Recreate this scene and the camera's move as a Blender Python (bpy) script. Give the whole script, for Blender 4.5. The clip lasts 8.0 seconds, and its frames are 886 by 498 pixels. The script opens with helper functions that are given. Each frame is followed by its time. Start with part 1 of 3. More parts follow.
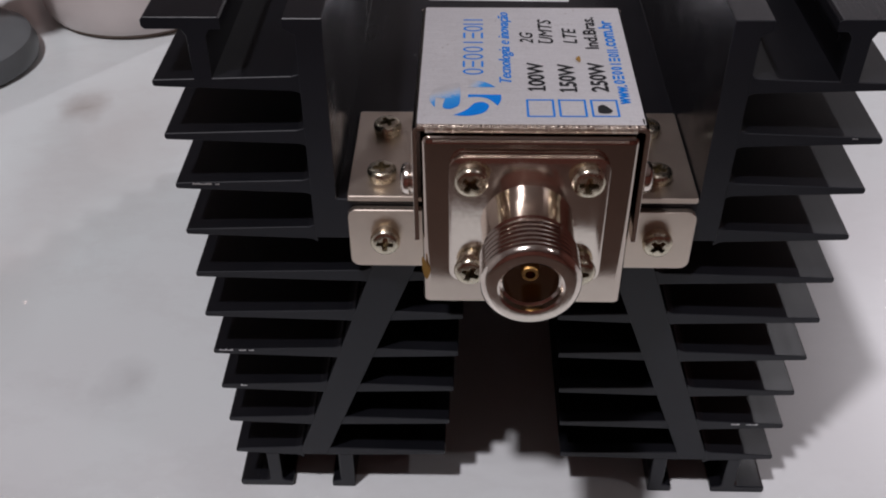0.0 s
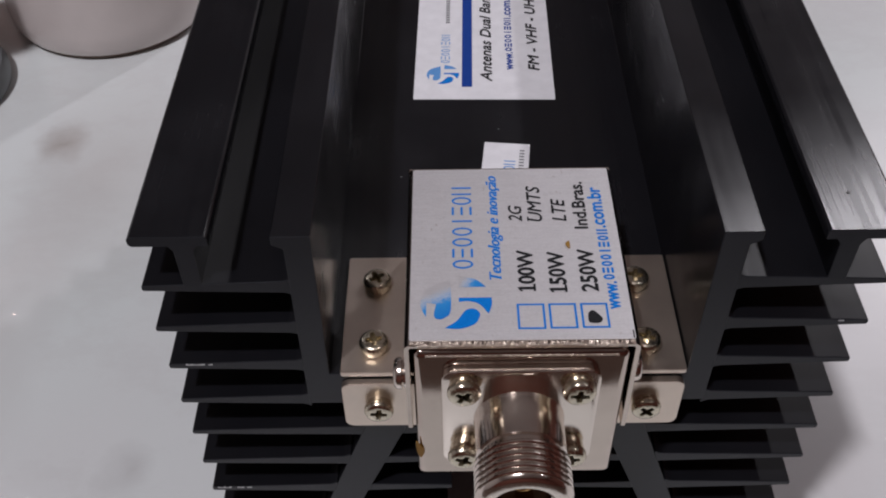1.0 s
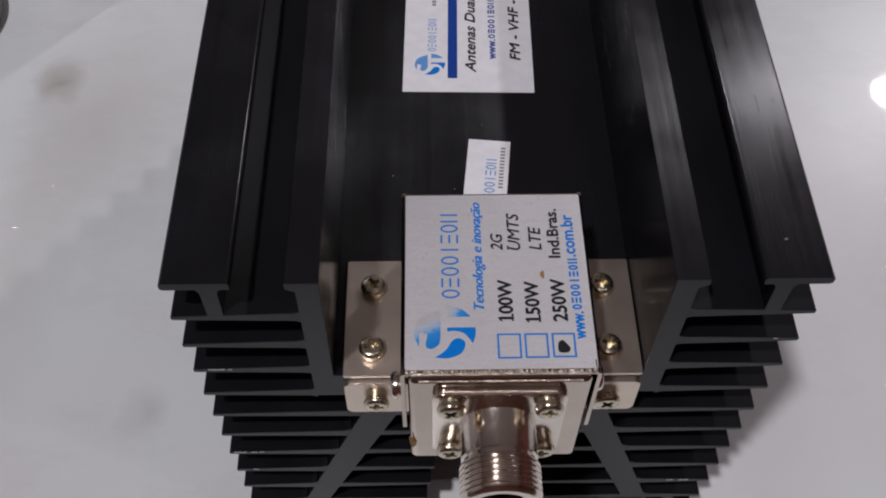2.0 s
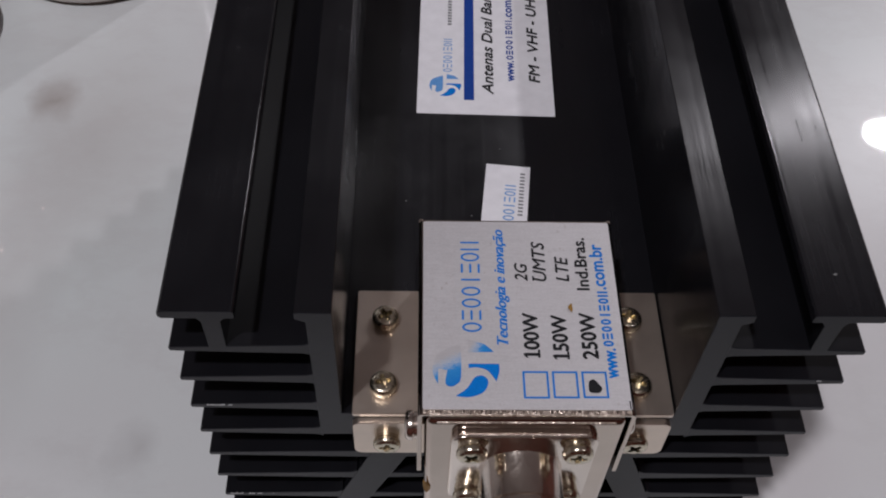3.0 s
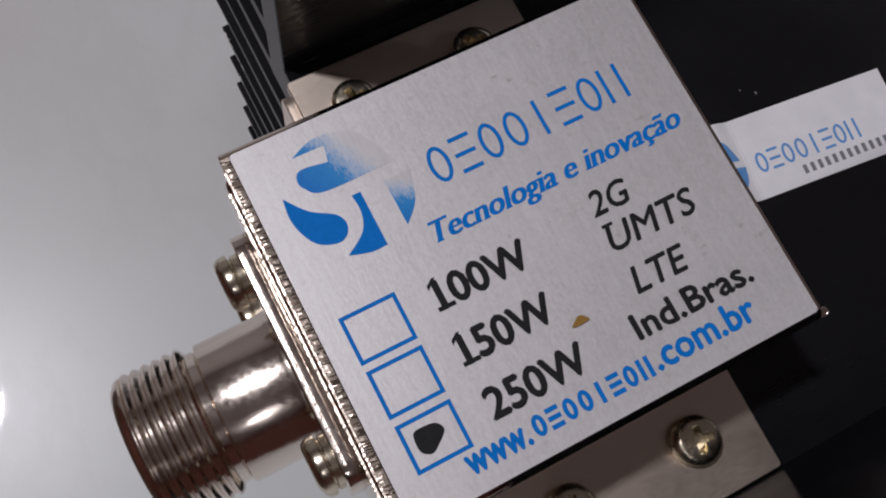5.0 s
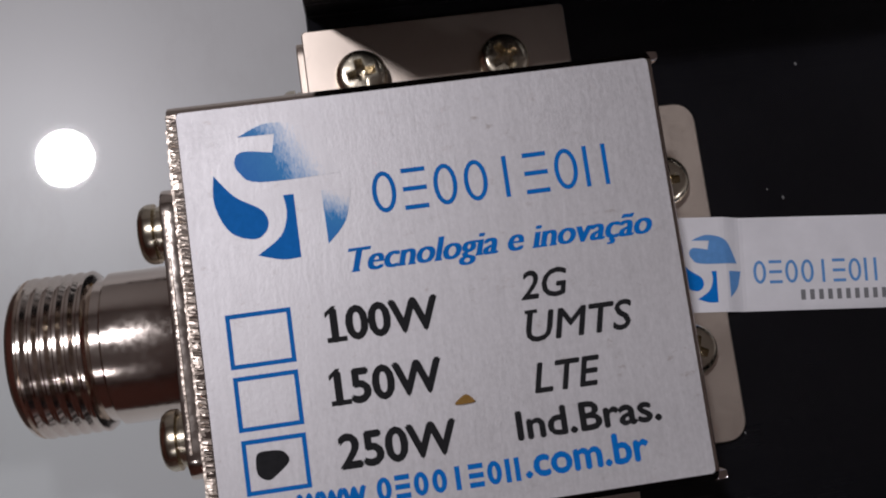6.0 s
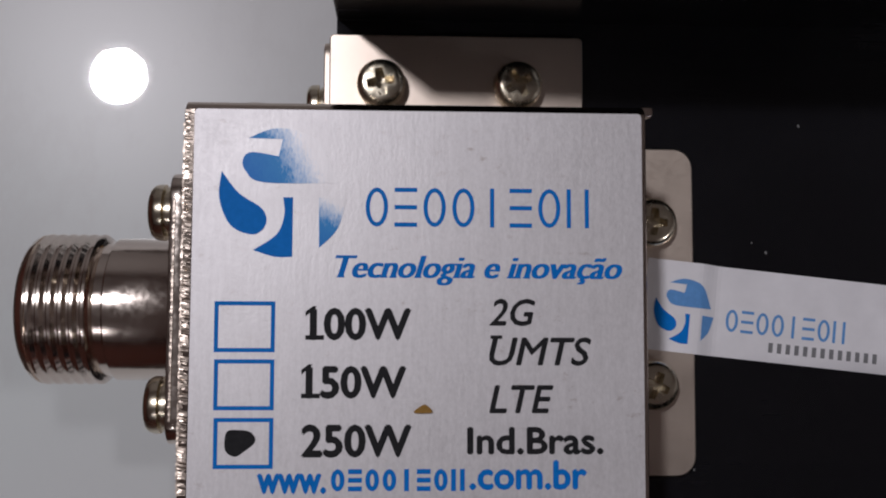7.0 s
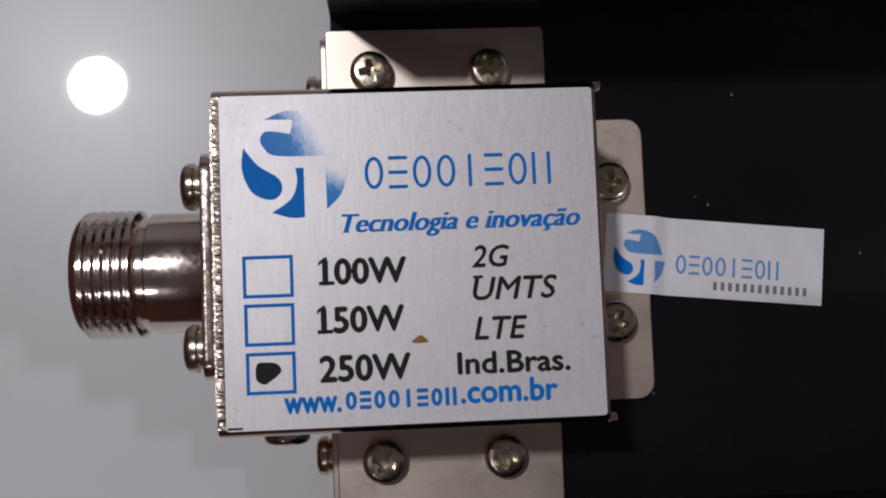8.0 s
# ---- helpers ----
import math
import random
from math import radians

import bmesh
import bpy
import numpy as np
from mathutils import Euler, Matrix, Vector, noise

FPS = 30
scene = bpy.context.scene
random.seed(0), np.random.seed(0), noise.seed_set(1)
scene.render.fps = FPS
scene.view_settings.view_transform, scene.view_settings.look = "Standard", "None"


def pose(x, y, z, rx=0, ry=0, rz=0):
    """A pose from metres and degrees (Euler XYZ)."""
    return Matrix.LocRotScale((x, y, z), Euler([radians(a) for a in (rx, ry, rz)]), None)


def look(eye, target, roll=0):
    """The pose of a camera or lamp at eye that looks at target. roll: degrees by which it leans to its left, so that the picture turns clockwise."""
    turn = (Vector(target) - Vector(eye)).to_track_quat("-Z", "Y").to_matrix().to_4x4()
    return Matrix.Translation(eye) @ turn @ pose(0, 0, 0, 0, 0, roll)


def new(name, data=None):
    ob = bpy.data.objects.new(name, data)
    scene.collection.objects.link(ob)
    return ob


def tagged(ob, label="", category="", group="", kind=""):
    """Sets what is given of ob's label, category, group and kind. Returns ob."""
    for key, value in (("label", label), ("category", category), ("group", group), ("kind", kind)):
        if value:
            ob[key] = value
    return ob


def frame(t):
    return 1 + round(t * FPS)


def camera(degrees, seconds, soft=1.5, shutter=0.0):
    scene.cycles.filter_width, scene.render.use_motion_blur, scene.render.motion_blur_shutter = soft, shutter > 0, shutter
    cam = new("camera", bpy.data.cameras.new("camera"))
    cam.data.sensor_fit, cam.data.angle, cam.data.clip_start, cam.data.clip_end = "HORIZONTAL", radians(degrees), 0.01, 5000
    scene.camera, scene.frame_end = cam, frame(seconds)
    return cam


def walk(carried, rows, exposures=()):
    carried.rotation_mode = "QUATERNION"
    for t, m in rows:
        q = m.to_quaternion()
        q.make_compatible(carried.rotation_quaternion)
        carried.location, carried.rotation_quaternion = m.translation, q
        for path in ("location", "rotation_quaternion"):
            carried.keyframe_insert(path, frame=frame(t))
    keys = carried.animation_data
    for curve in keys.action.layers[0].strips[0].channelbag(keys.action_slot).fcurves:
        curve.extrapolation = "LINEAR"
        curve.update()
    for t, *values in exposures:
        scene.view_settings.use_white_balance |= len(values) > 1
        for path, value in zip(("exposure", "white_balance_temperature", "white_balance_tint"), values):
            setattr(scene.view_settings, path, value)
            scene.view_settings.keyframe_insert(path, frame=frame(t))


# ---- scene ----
cam = camera(47.82, 8.0, soft=2.0)
PATH = [
    (0, (-0.00884, -0.14358, 0.18798), (-0.01345, 0.01105, 0.06122), -0.53),
    (0.5, (-0.00980, -0.12565, 0.21040), (-0.01406, 0.02305, 0.07861), -0.79),
    (1, (-0.01016, -0.11017, 0.22638), (-0.01146, 0.02936, 0.08310), -1.03),
    (1.5, (-0.01101, -0.10204, 0.25327), (-0.01090, 0.01810, 0.09338), -0.52),
    (1.7, (-0.01153, -0.09779, 0.26675), (-0.00991, 0.01497, 0.10158), -0.23),
    (2.8, (-0.01603, -0.10000, 0.26405), (-0.01167, 0.02277, 0.10623), 2.28),
    (3, (-0.01769, -0.09079, 0.25508), (-0.01264, 0.02910, 0.09508), 2.45),
    (3.5, (-0.01454, -0.06868, 0.22608), (-0.01502, 0.04011, 0.05826), 5.87),
    (3.8, (-0.00300, -0.05830, 0.21549), (-0.01567, 0.04364, 0.02688), 9.54),
    (4, (0.00490, -0.04492, 0.20717), (-0.01369, 0.03945, 0.02688), 13.23),
    (4.2, (0.01004, -0.03168, 0.20182), (-0.01545, 0.03982, 0.01795), 14.75),
    (5.3, (0.01515, -0.00786, 0.18672), (-0.01876, 0.02092, -0.00827), 20.80),
    (5.5, (0.01165, -0.00002, 0.18807), (-0.01765, 0.02050, -0.00871), 19.30),
    (6, (0.00647, 0.00187, 0.18718), (-0.01535, 0.01787, -0.01099), 28.46),
    (6.5, (0.00359, 0.00357, 0.18936), (-0.01267, 0.01596, -0.00959), 35.45),
    (7, (0.00248, 0.00623, 0.19380), (-0.01261, 0.01518, -0.00543), 30.98),
    (7.5, (0.00758, 0.00698, 0.20046), (-0.00586, 0.01412, 0.00104), 26.75),
    (8, (0.00813, 0.00503, 0.21118), (-0.00628, 0.01693, 0.01206), 37.39),
]
walk(cam, [(t, look(eye, target, roll)) for t, eye, target, roll in PATH],
     [(0, 0.15), (1.0, 0.09), (1.7, 0.05), (2.8, -0.14), (3.0, -0.14), (3.5, 0.02), (4.0, 0.45), (4.2, 0.4), (5.3, -0.5), (5.5, -0.58), (6.0, -0.64), (7.0, -0.64), (8.0, -0.52)])

# ---- light: two round ceiling lamps and an added fill over a table in a closed room ----
MM = 0.001
world = bpy.data.worlds.new("room_air")
world.use_nodes = True
world.node_tree.nodes["Background"].inputs[0].default_value = (0.5, 0.5, 0.52, 1)
world.node_tree.nodes["Background"].inputs[1].default_value = 0.05
scene.world = world

CEILING = 2.06
LAMPS = [(-0.548, -0.62, 26.0), (1.46, 2.09, 23.0), (1.46, -0.62, 3.0)]   # x, y, watts; the third is an added fill for the right side


def disc_lamp(x, y, watts, z=CEILING - 0.03, size=0.125):
    data = bpy.data.lights.new("ceiling_lamp_light", "AREA")
    data.shape, data.size, data.energy, data.color = "DISK", size, watts, (1.0, 0.965, 1.03)
    ob = new("ceiling_lamp_light", data)
    ob.location = (x, y, z)
    return ob


for lx, ly, lw in LAMPS:
    disc_lamp(lx, ly, lw)


# ---- materials ----
def material(name, color, rough=0.5, metal=0.0, spec=0.5):
    m = bpy.data.materials.new(name)
    m.use_nodes = True
    b = m.node_tree.nodes["Principled BSDF"]
    b.inputs["Base Color"].default_value = (*color, 1)
    b.inputs["Roughness"].default_value = rough
    b.inputs["Metallic"].default_value = metal
    b.inputs["Specular IOR Level"].default_value = spec
    return m


def node(m, kind, **inputs):
    n = m.node_tree.nodes.new(kind)
    for key, value in inputs.items():
        n.inputs[key.replace("_", " ")].default_value = value
    return n


def coords(m, scale=(1, 1, 1)):
    """Object coordinates in metres, stretched by scale."""
    c = m.node_tree.nodes.new("ShaderNodeTexCoord")
    p = m.node_tree.nodes.new("ShaderNodeMapping")
    p.inputs["Scale"].default_value = scale
    m.node_tree.links.new(c.outputs["Object"], p.inputs["Vector"])
    return p.outputs["Vector"]


def noise_of(m, scale, detail=4.0, stretch=(1, 1, 1), rough=0.55):
    n = node(m, "ShaderNodeTexNoise", Scale=scale, Detail=detail, Roughness=rough)
    m.node_tree.links.new(coords(m, stretch), n.inputs["Vector"])
    return n.outputs["Fac"]


def ramp(m, fac, stops):
    r = m.node_tree.nodes.new("ShaderNodeValToRGB")
    e = r.color_ramp.elements
    while len(e) < len(stops):
        e.new(0.5)
    for k, (at, color) in zip(e, stops):
        k.position = at
        k.color = (*color, 1) if len(color) == 3 else color
    m.node_tree.links.new(fac, r.inputs["Fac"])
    return r.outputs["Color"]


def grey(v):
    return (v, v, v)


def set_in(m, key, socket):
    m.node_tree.links.new(socket, m.node_tree.nodes["Principled BSDF"].inputs[key])


def mix(m, fac, a, b, mode="MIX"):
    n = m.node_tree.nodes.new("ShaderNodeMix")
    n.data_type, n.blend_type = "RGBA", mode
    for sock, v in ((n.inputs[0], fac), (n.inputs[6], a), (n.inputs[7], b)):
        if isinstance(v, (int, float)):
            sock.default_value = v
        elif isinstance(v, tuple):
            sock.default_value = (*v, 1)
        else:
            m.node_tree.links.new(v, sock)
    return n.outputs[2]


def bump(m, fac, strength, distance):
    b = node(m, "ShaderNodeBump", Strength=strength, Distance=distance)
    m.node_tree.links.new(fac, b.inputs["Height"])
    set_in(m, "Normal", b.outputs["Normal"])


def anodized(name, smoothest, roughest, lines, gloss):
    """Black anodised aluminium, drawn along y; lines: how much the drawn lines show."""
    m = material(name, (0.007, 0.007, 0.009), 0.32, 0.0, gloss)
    streak = noise_of(m, 650, 6, (1, 0.008, 1), 0.68)
    blot = noise_of(m, 45, 4)
    drawn_tone = ramp(m, blot, [(0.3, (0.0054, 0.0055, 0.007)), (0.75, (0.0098, 0.0099, 0.0122))])
    cut_tone = ramp(m, blot, [(0.3, (0.009, 0.0102, 0.0145)), (0.75, (0.0135, 0.0152, 0.0215))])
    drawn = ramp(m, mix(m, lines, blot, streak), [(0.36, grey(smoothest)), (0.64, grey(roughest))])
    # the ends across y are sawn: paler, with no grain of their own
    facing = m.node_tree.nodes.new("ShaderNodeNewGeometry")
    axes = m.node_tree.nodes.new("ShaderNodeSeparateXYZ")
    m.node_tree.links.new(facing.outputs["True Normal"], axes.inputs[0])
    sawn = node(m, "ShaderNodeMath")
    sawn.operation = "ABSOLUTE"
    m.node_tree.links.new(axes.outputs["Y"], sawn.inputs[0])
    set_in(m, "Base Color", mix(m, sawn.outputs[0], drawn_tone, cut_tone))
    set_in(m, "Roughness", mix(m, sawn.outputs[0], drawn, grey(0.4)))
    one_way = node(m, "ShaderNodeMath")
    one_way.operation = "MULTIPLY_ADD"
    one_way.inputs[1].default_value, one_way.inputs[2].default_value = -0.86, 0.86
    m.node_tree.links.new(sawn.outputs[0], one_way.inputs[0])
    set_in(m, "Anisotropic", one_way.outputs[0])
    bump(m, streak, 0.45 * lines, 0.0002)
    # drawn along y: the die's fine lines spread highlights across the profile
    along = node(m, "ShaderNodeCombineXYZ", X=0.05, Y=1.0, Z=0.05)
    set_in(m, "Tangent", along.outputs[0])
    m.node_tree.nodes["Principled BSDF"].inputs["Anisotropic Rotation"].default_value = 0.25
    return m


def metal(name, color, rough, spread=0.1, grain=900, stretch=(1, 1, 1), relief=0.05):
    m = material(name, color, rough, 1.0)
    fine, wide = noise_of(m, grain, 4, stretch), noise_of(m, 120, 4)
    spots = ramp(m, noise_of(m, 420, 6, (1, 1, 1), 0.7), [(0.66, grey(0)), (0.76, grey(0.3))])
    plain = ramp(m, wide, [(0.3, tuple(0.9 * c for c in color)), (0.7, color)])
    set_in(m, "Base Color", mix(m, spots, plain, tuple(0.35 * c for c in color)))
    set_in(m, "Roughness", ramp(m, mix(m, 0.5, fine, wide), [(0.3, grey(rough - spread / 2)), (0.7, grey(rough + spread))]))
    bump(m, fine, relief, 0.0001)
    return m


def silver_film():
    """Brushed silver film: part metal, part milky coat, dented and rubbed in patches."""
    m = material("silver_label_film", (0.62, 0.61, 0.63), 0.46, 0.58, 0.5)
    fine = noise_of(m, 2400, 4, (0.12, 1, 1), 0.65)
    grit = noise_of(m, 3600, 3, (0.7, 1, 1), 0.6)
    spots = noise_of(m, 620, 6, (1.4, 0.8, 1), 0.7)
    dents = noise_of(m, 800, 3, (1, 0.7, 1), 0.5)
    wide = noise_of(m, 90, 4)
    patch = ramp(m, wide, [(0.46, grey(0)), (0.62, grey(1))])
    base = ramp(m, mix(m, 0.55, fine, grit), [(0.35, (0.64, 0.626, 0.636)), (0.65, (0.75, 0.736, 0.75))])
    rubbed = ramp(m, spots, [(0.6, grey(0)), (0.7, grey(0.6))])
    set_in(m, "Base Color", mix(m, mix(m, 0.7, rubbed, patch, "MULTIPLY"), base, (0.4, 0.34, 0.31)))
    set_in(m, "Roughness", ramp(m, mix(m, 0.5, grit, wide), [(0.3, grey(0.43)), (0.7, grey(0.55))]))
    bump(m, mix(m, mix(m, 0.5, patch, grey(0.2), "MULTIPLY"), mix(m, 0.6, fine, grit), dents), 0.17, 0.0001)
    return m


def porcelain():
    m = material("polished_porcelain", (0.72, 0.72, 0.73), 0.31, 0.0, 0.33)
    glaze = m.node_tree.nodes["Principled BSDF"]
    glaze.inputs["Coat Weight"].default_value, glaze.inputs["Coat Roughness"].default_value, glaze.inputs["Coat IOR"].default_value = 0.8, 0.018, 1.45
    wide = noise_of(m, 6.5, 3, (1, 0.6, 1), 0.5)
    vein = noise_of(m, 9, 8, (0.6, 1, 1), 0.7)
    base = ramp(m, wide, [(0.34, (0.63, 0.61, 0.615)), (0.5, (0.71, 0.725, 0.725)), (0.66, (0.71, 0.755, 0.75))])
    thin = ramp(m, vein, [(0.46, grey(0)), (0.5, grey(0.16)), (0.54, grey(0))])
    base = mix(m, thin, base, (0.56, 0.55, 0.545))
    # the small brown vein mark with its smear
    c = m.node_tree.nodes.new("ShaderNodeTexCoord")
    jitter = node(m, "ShaderNodeTexNoise", Scale=70.0, Detail=5.0)
    m.node_tree.links.new(c.outputs["Object"], jitter.inputs["Vector"])
    for at, stretch, reach, tone, amount in (((-0.146, 0.166, 0), (1, 0.8, 1), 0.011, (0.3, 0.25, 0.22), 0.75),
                                             ((-0.128, 0.143, 0), (0.9, 0.55, 1), 0.035, (0.5, 0.47, 0.455), 0.55),
                                             ((-0.145, 0.08, 0), (1.3, 0.35, 1), 0.03, (0.55, 0.53, 0.52), 0.4),
                                             ((-0.0955, 0.0295, 0), (1, 0.7, 1), 0.0085, (0.42, 0.41, 0.41), 0.45)):
        off = m.node_tree.nodes.new("ShaderNodeVectorMath")
        off.operation = "MULTIPLY_ADD"
        m.node_tree.links.new(jitter.outputs["Color"], off.inputs[0])
        off.inputs[1].default_value = (0.016, 0.016, 0)
        m.node_tree.links.new(c.outputs["Object"], off.inputs[2])
        place = m.node_tree.nodes.new("ShaderNodeMapping")
        place.inputs["Location"].default_value = tuple(-(p + 0.008 * (n < 2)) * s for n, (p, s) in enumerate(zip(at, stretch)))
        place.inputs["Scale"].default_value = stretch
        m.node_tree.links.new(off.outputs[0], place.inputs["Vector"])
        far = m.node_tree.nodes.new("ShaderNodeVectorMath")
        far.operation = "LENGTH"
        m.node_tree.links.new(place.outputs["Vector"], far.inputs[0])
        near = node(m, "ShaderNodeMapRange")
        near.inputs["From Min"].default_value, near.inputs["From Max"].default_value = reach, 0.0
        near.inputs["To Max"].default_value = amount
        m.node_tree.links.new(far.outputs["Value"], near.inputs["Value"])
        base = mix(m, near.outputs["Result"], base, tone)
    set_in(m, "Base Color", base)
    return m


def painted(name, color, rough=0.8, scale=30):
    m = material(name, color, rough)
    n = noise_of(m, scale, 5)
    set_in(m, "Base Color", ramp(m, n, [(0.3, tuple(0.9 * c for c in color)), (0.7, color)]))
    bump(m, n, 0.1, 0.001)
    return m


def ink(name, color, rough=0.5):
    m = material(name, color, rough, 0.0, 0.08)
    n = noise_of(m, 1800, 4, (1, 1, 1), 0.7)
    set_in(m, "Base Color", ramp(m, n, [(0.35, color), (0.85, tuple(min(1, c * 1.2 + 0.006) for c in color))]))
    return m


def fading_ink(name, dark, pale, start, end):
    """Printed colour that runs from dark at start to pale at end (x, y in mm)."""
    m = material(name, dark, 0.46, 0.0, 0.3)
    c = m.node_tree.nodes.new("ShaderNodeTexCoord")
    way = Vector((end[0] - start[0], end[1] - start[1], 0)) * MM
    dot = m.node_tree.nodes.new("ShaderNodeVectorMath")
    dot.operation = "DOT_PRODUCT"
    dot.inputs[1].default_value = way / way.length_squared
    m.node_tree.links.new(c.outputs["Object"], dot.inputs[0])
    shift = node(m, "ShaderNodeMath")
    shift.operation = "SUBTRACT"
    shift.inputs[1].default_value = (start[0] * way.x + start[1] * way.y) * MM / way.length_squared
    m.node_tree.links.new(dot.outputs["Value"], shift.inputs[0])
    # the print breaks up into fine dots over the brushed film
    fine, dots = noise_of(m, 2400, 4, (0.12, 1, 1), 0.65), ramp(m, noise_of(m, 5200, 3, (0.4, 1, 1), 0.7), [(0.25, grey(0.42)), (0.75, grey(0.58))])
    ragged = node(m, "ShaderNodeMath")
    ragged.operation = "MULTIPLY_ADD"
    ragged.inputs[1].default_value = 0.6
    m.node_tree.links.new(shift.outputs[0], ragged.inputs[0])
    m.node_tree.links.new(dots, ragged.inputs[2])
    bare = ramp(m, ragged.outputs[0], [(0.5, grey(0)), (0.75, grey(0.35)), (1.0, grey(1))])
    film = ramp(m, fine, [(0.3, tuple(0.86 * v for v in pale)), (0.7, pale)])
    tone = ramp(m, bare, [(0.0, dark), (0.35, (0.03, 0.27, 0.66)), (0.8, (0.3, 0.5, 0.76))])
    set_in(m, "Base Color", mix(m, ramp(m, bare, [(0.35, grey(0)), (1.0, grey(1))]), tone, film))
    set_in(m, "Metallic", ramp(m, bare, [(0.35, grey(0.05)), (1.0, grey(0.58))]))
    return m


BLACK = anodized("black_anodised_aluminium", 0.17, 0.29, 0.35, 0.42)
WORN_BLACK = anodized("worn_black_anodised_aluminium", 0.14, 0.31, 0.5, 0.34)
MATTE_BLACK = anodized("matte_black_anodised_aluminium", 0.4, 0.52, 0.3, 0.38)
NICKEL = metal("nickel_plated_steel", (0.86, 0.745, 0.64), 0.36, 0.06, 2600, (1, 0.35, 1), 0.05)
ALUMINIUM = metal("bare_aluminium", (0.8, 0.8, 0.8), 0.35)
POLISHED = metal("polished_nickel_sheet", (0.66, 0.57, 0.5), 0.075, 0.05, 700, (1, 1, 1), 0.02)
BRIGHT = metal("bright_nickel", (0.86, 0.77, 0.69), 0.12, 0.12, 1500, (1, 1, 1), 0.1)
ZINC = metal("yellow_zinc", (0.74, 0.67, 0.53), 0.22, 0.14)
GOLD = metal("gold_plating", (0.85, 0.56, 0.22), 0.2)
DARK_HOLE = material("ptfe_insulator", (0.5, 0.45, 0.38), 0.5)
FILM = silver_film()
PAPER = painted("white_paper", (0.85, 0.84, 0.87), 0.5, 300)
BLUE = ink("blue_print", (0.001, 0.175, 0.6))
NAVY = ink("navy_print", (0.012, 0.05, 0.27))
INK = ink("black_print", (0.018, 0.018, 0.02))
PALE_BLUE = ink("pale_blue_print", (0.12, 0.3, 0.62))
GREY_INK = ink("grey_print", (0.2, 0.2, 0.21))
RUST = ink("brown_residue", (0.3, 0.17, 0.045), 0.3)
TABLE = porcelain()
WALL = painted("warm_wall_paint", (0.78, 0.765, 0.75))
PALE = painted("pale_wall_paint", (0.82, 0.81, 0.82))
BROWN = painted("red_brown_wall_paint", (0.21, 0.075, 0.055))
WHITE = painted("ceiling_paint", (0.8, 0.79, 0.785))
FLOOR = painted("floor_tile", (0.13, 0.095, 0.08), 0.4, 8)
CERAMIC = painted("cream_ceramic", (0.79, 0.715, 0.69), 0.25, 40)
CLAY = painted("bare_clay", (0.3, 0.24, 0.2), 0.8, 60)
SLATE = painted("dark_grey_glaze", (0.15, 0.16, 0.165), 0.4, 60)
ROSE = metal("rose_metal", (0.7, 0.52, 0.46), 0.25)
ROSE_POLISHED = metal("polished_rose_metal", (0.74, 0.5, 0.43), 0.07, 0.03)
DUST = painted("grey_dust", (0.17, 0.17, 0.17), 0.9, 900)
LAMP_RIM = material("lamp_rim", (0.8, 0.8, 0.8), 0.4)


# ---- building helpers (all in millimetres) ----
PLACED = {}


def thing(name, base, label, category, kind="", group=""):
    ob = new(name)
    ob.location = [v * MM for v in base]
    PLACED[ob.name] = Matrix.Translation(ob.location)
    return tagged(ob, label, category, group, kind)


def mesh_of(name, bm, mat, smooth=False):
    bmesh.ops.recalc_face_normals(bm, faces=bm.faces)
    bm.transform(Matrix.Scale(MM, 4))
    me = bpy.data.meshes.new(name)
    bm.to_mesh(me)
    bm.free()
    me.materials.append(mat)
    if smooth:
        me.shade_smooth()
        me.set_sharp_from_angle(angle=radians(32))
    return me


def hang(name, me, parent=None, m=Matrix(), label=""):
    """Links a mesh at the pose m of the world, as a part of parent."""
    ob = new(name, me)
    if parent is not None:
        ob.parent = parent
        ob.matrix_parent_inverse = PLACED[parent.name].inverted()
    ob.matrix_basis = m
    PLACED[ob.name] = m.copy()
    return tagged(ob, label)


def part(name, bm, mat, parent=None, label="", smooth=False):
    return hang(name, mesh_of(name, bm, mat, smooth), parent, Matrix(), label)


def bevelled(bm, width, segments=2, edges=None):
    if width:
        bmesh.ops.bevel(bm, geom=list(edges or bm.edges), offset=width, segments=segments, profile=0.5, affect="EDGES", clamp_overlap=True)
    return bm


def slab(x0, x1, y0, y1, z0, z1, bevel=0.0, segments=2):
    bm = bmesh.new()
    bmesh.ops.create_cube(bm, size=1, matrix=Matrix.LocRotScale(((x0 + x1) / 2, (y0 + y1) / 2, (z0 + z1) / 2), None, (x1 - x0, y1 - y0, z1 - z0)))
    return bevelled(bm, bevel, segments)


def prism(outline, a, b, axis="y", bevel=0.0, segments=1):
    """An outline of (u, v) drawn out from a to b along an axis: y with (x, z), z with (x, y), x with (y, z)."""
    put = {"y": lambda u, v, w: (u, w, v), "z": lambda u, v, w: (u, v, w), "x": lambda u, v, w: (w, u, v)}[axis]
    bm = bmesh.new()
    one = [bm.verts.new(put(u, v, a)) for u, v in outline]
    two = [bm.verts.new(put(u, v, b)) for u, v in outline]
    bm.faces.new(one)
    bm.faces.new(two[::-1])
    for n in range(len(one)):
        k = (n + 1) % len(one)
        bm.faces.new((one[n], two[n], two[k], one[k]))
    bmesh.ops.recalc_face_normals(bm, faces=bm.faces)
    return bevelled(bm, bevel, segments)


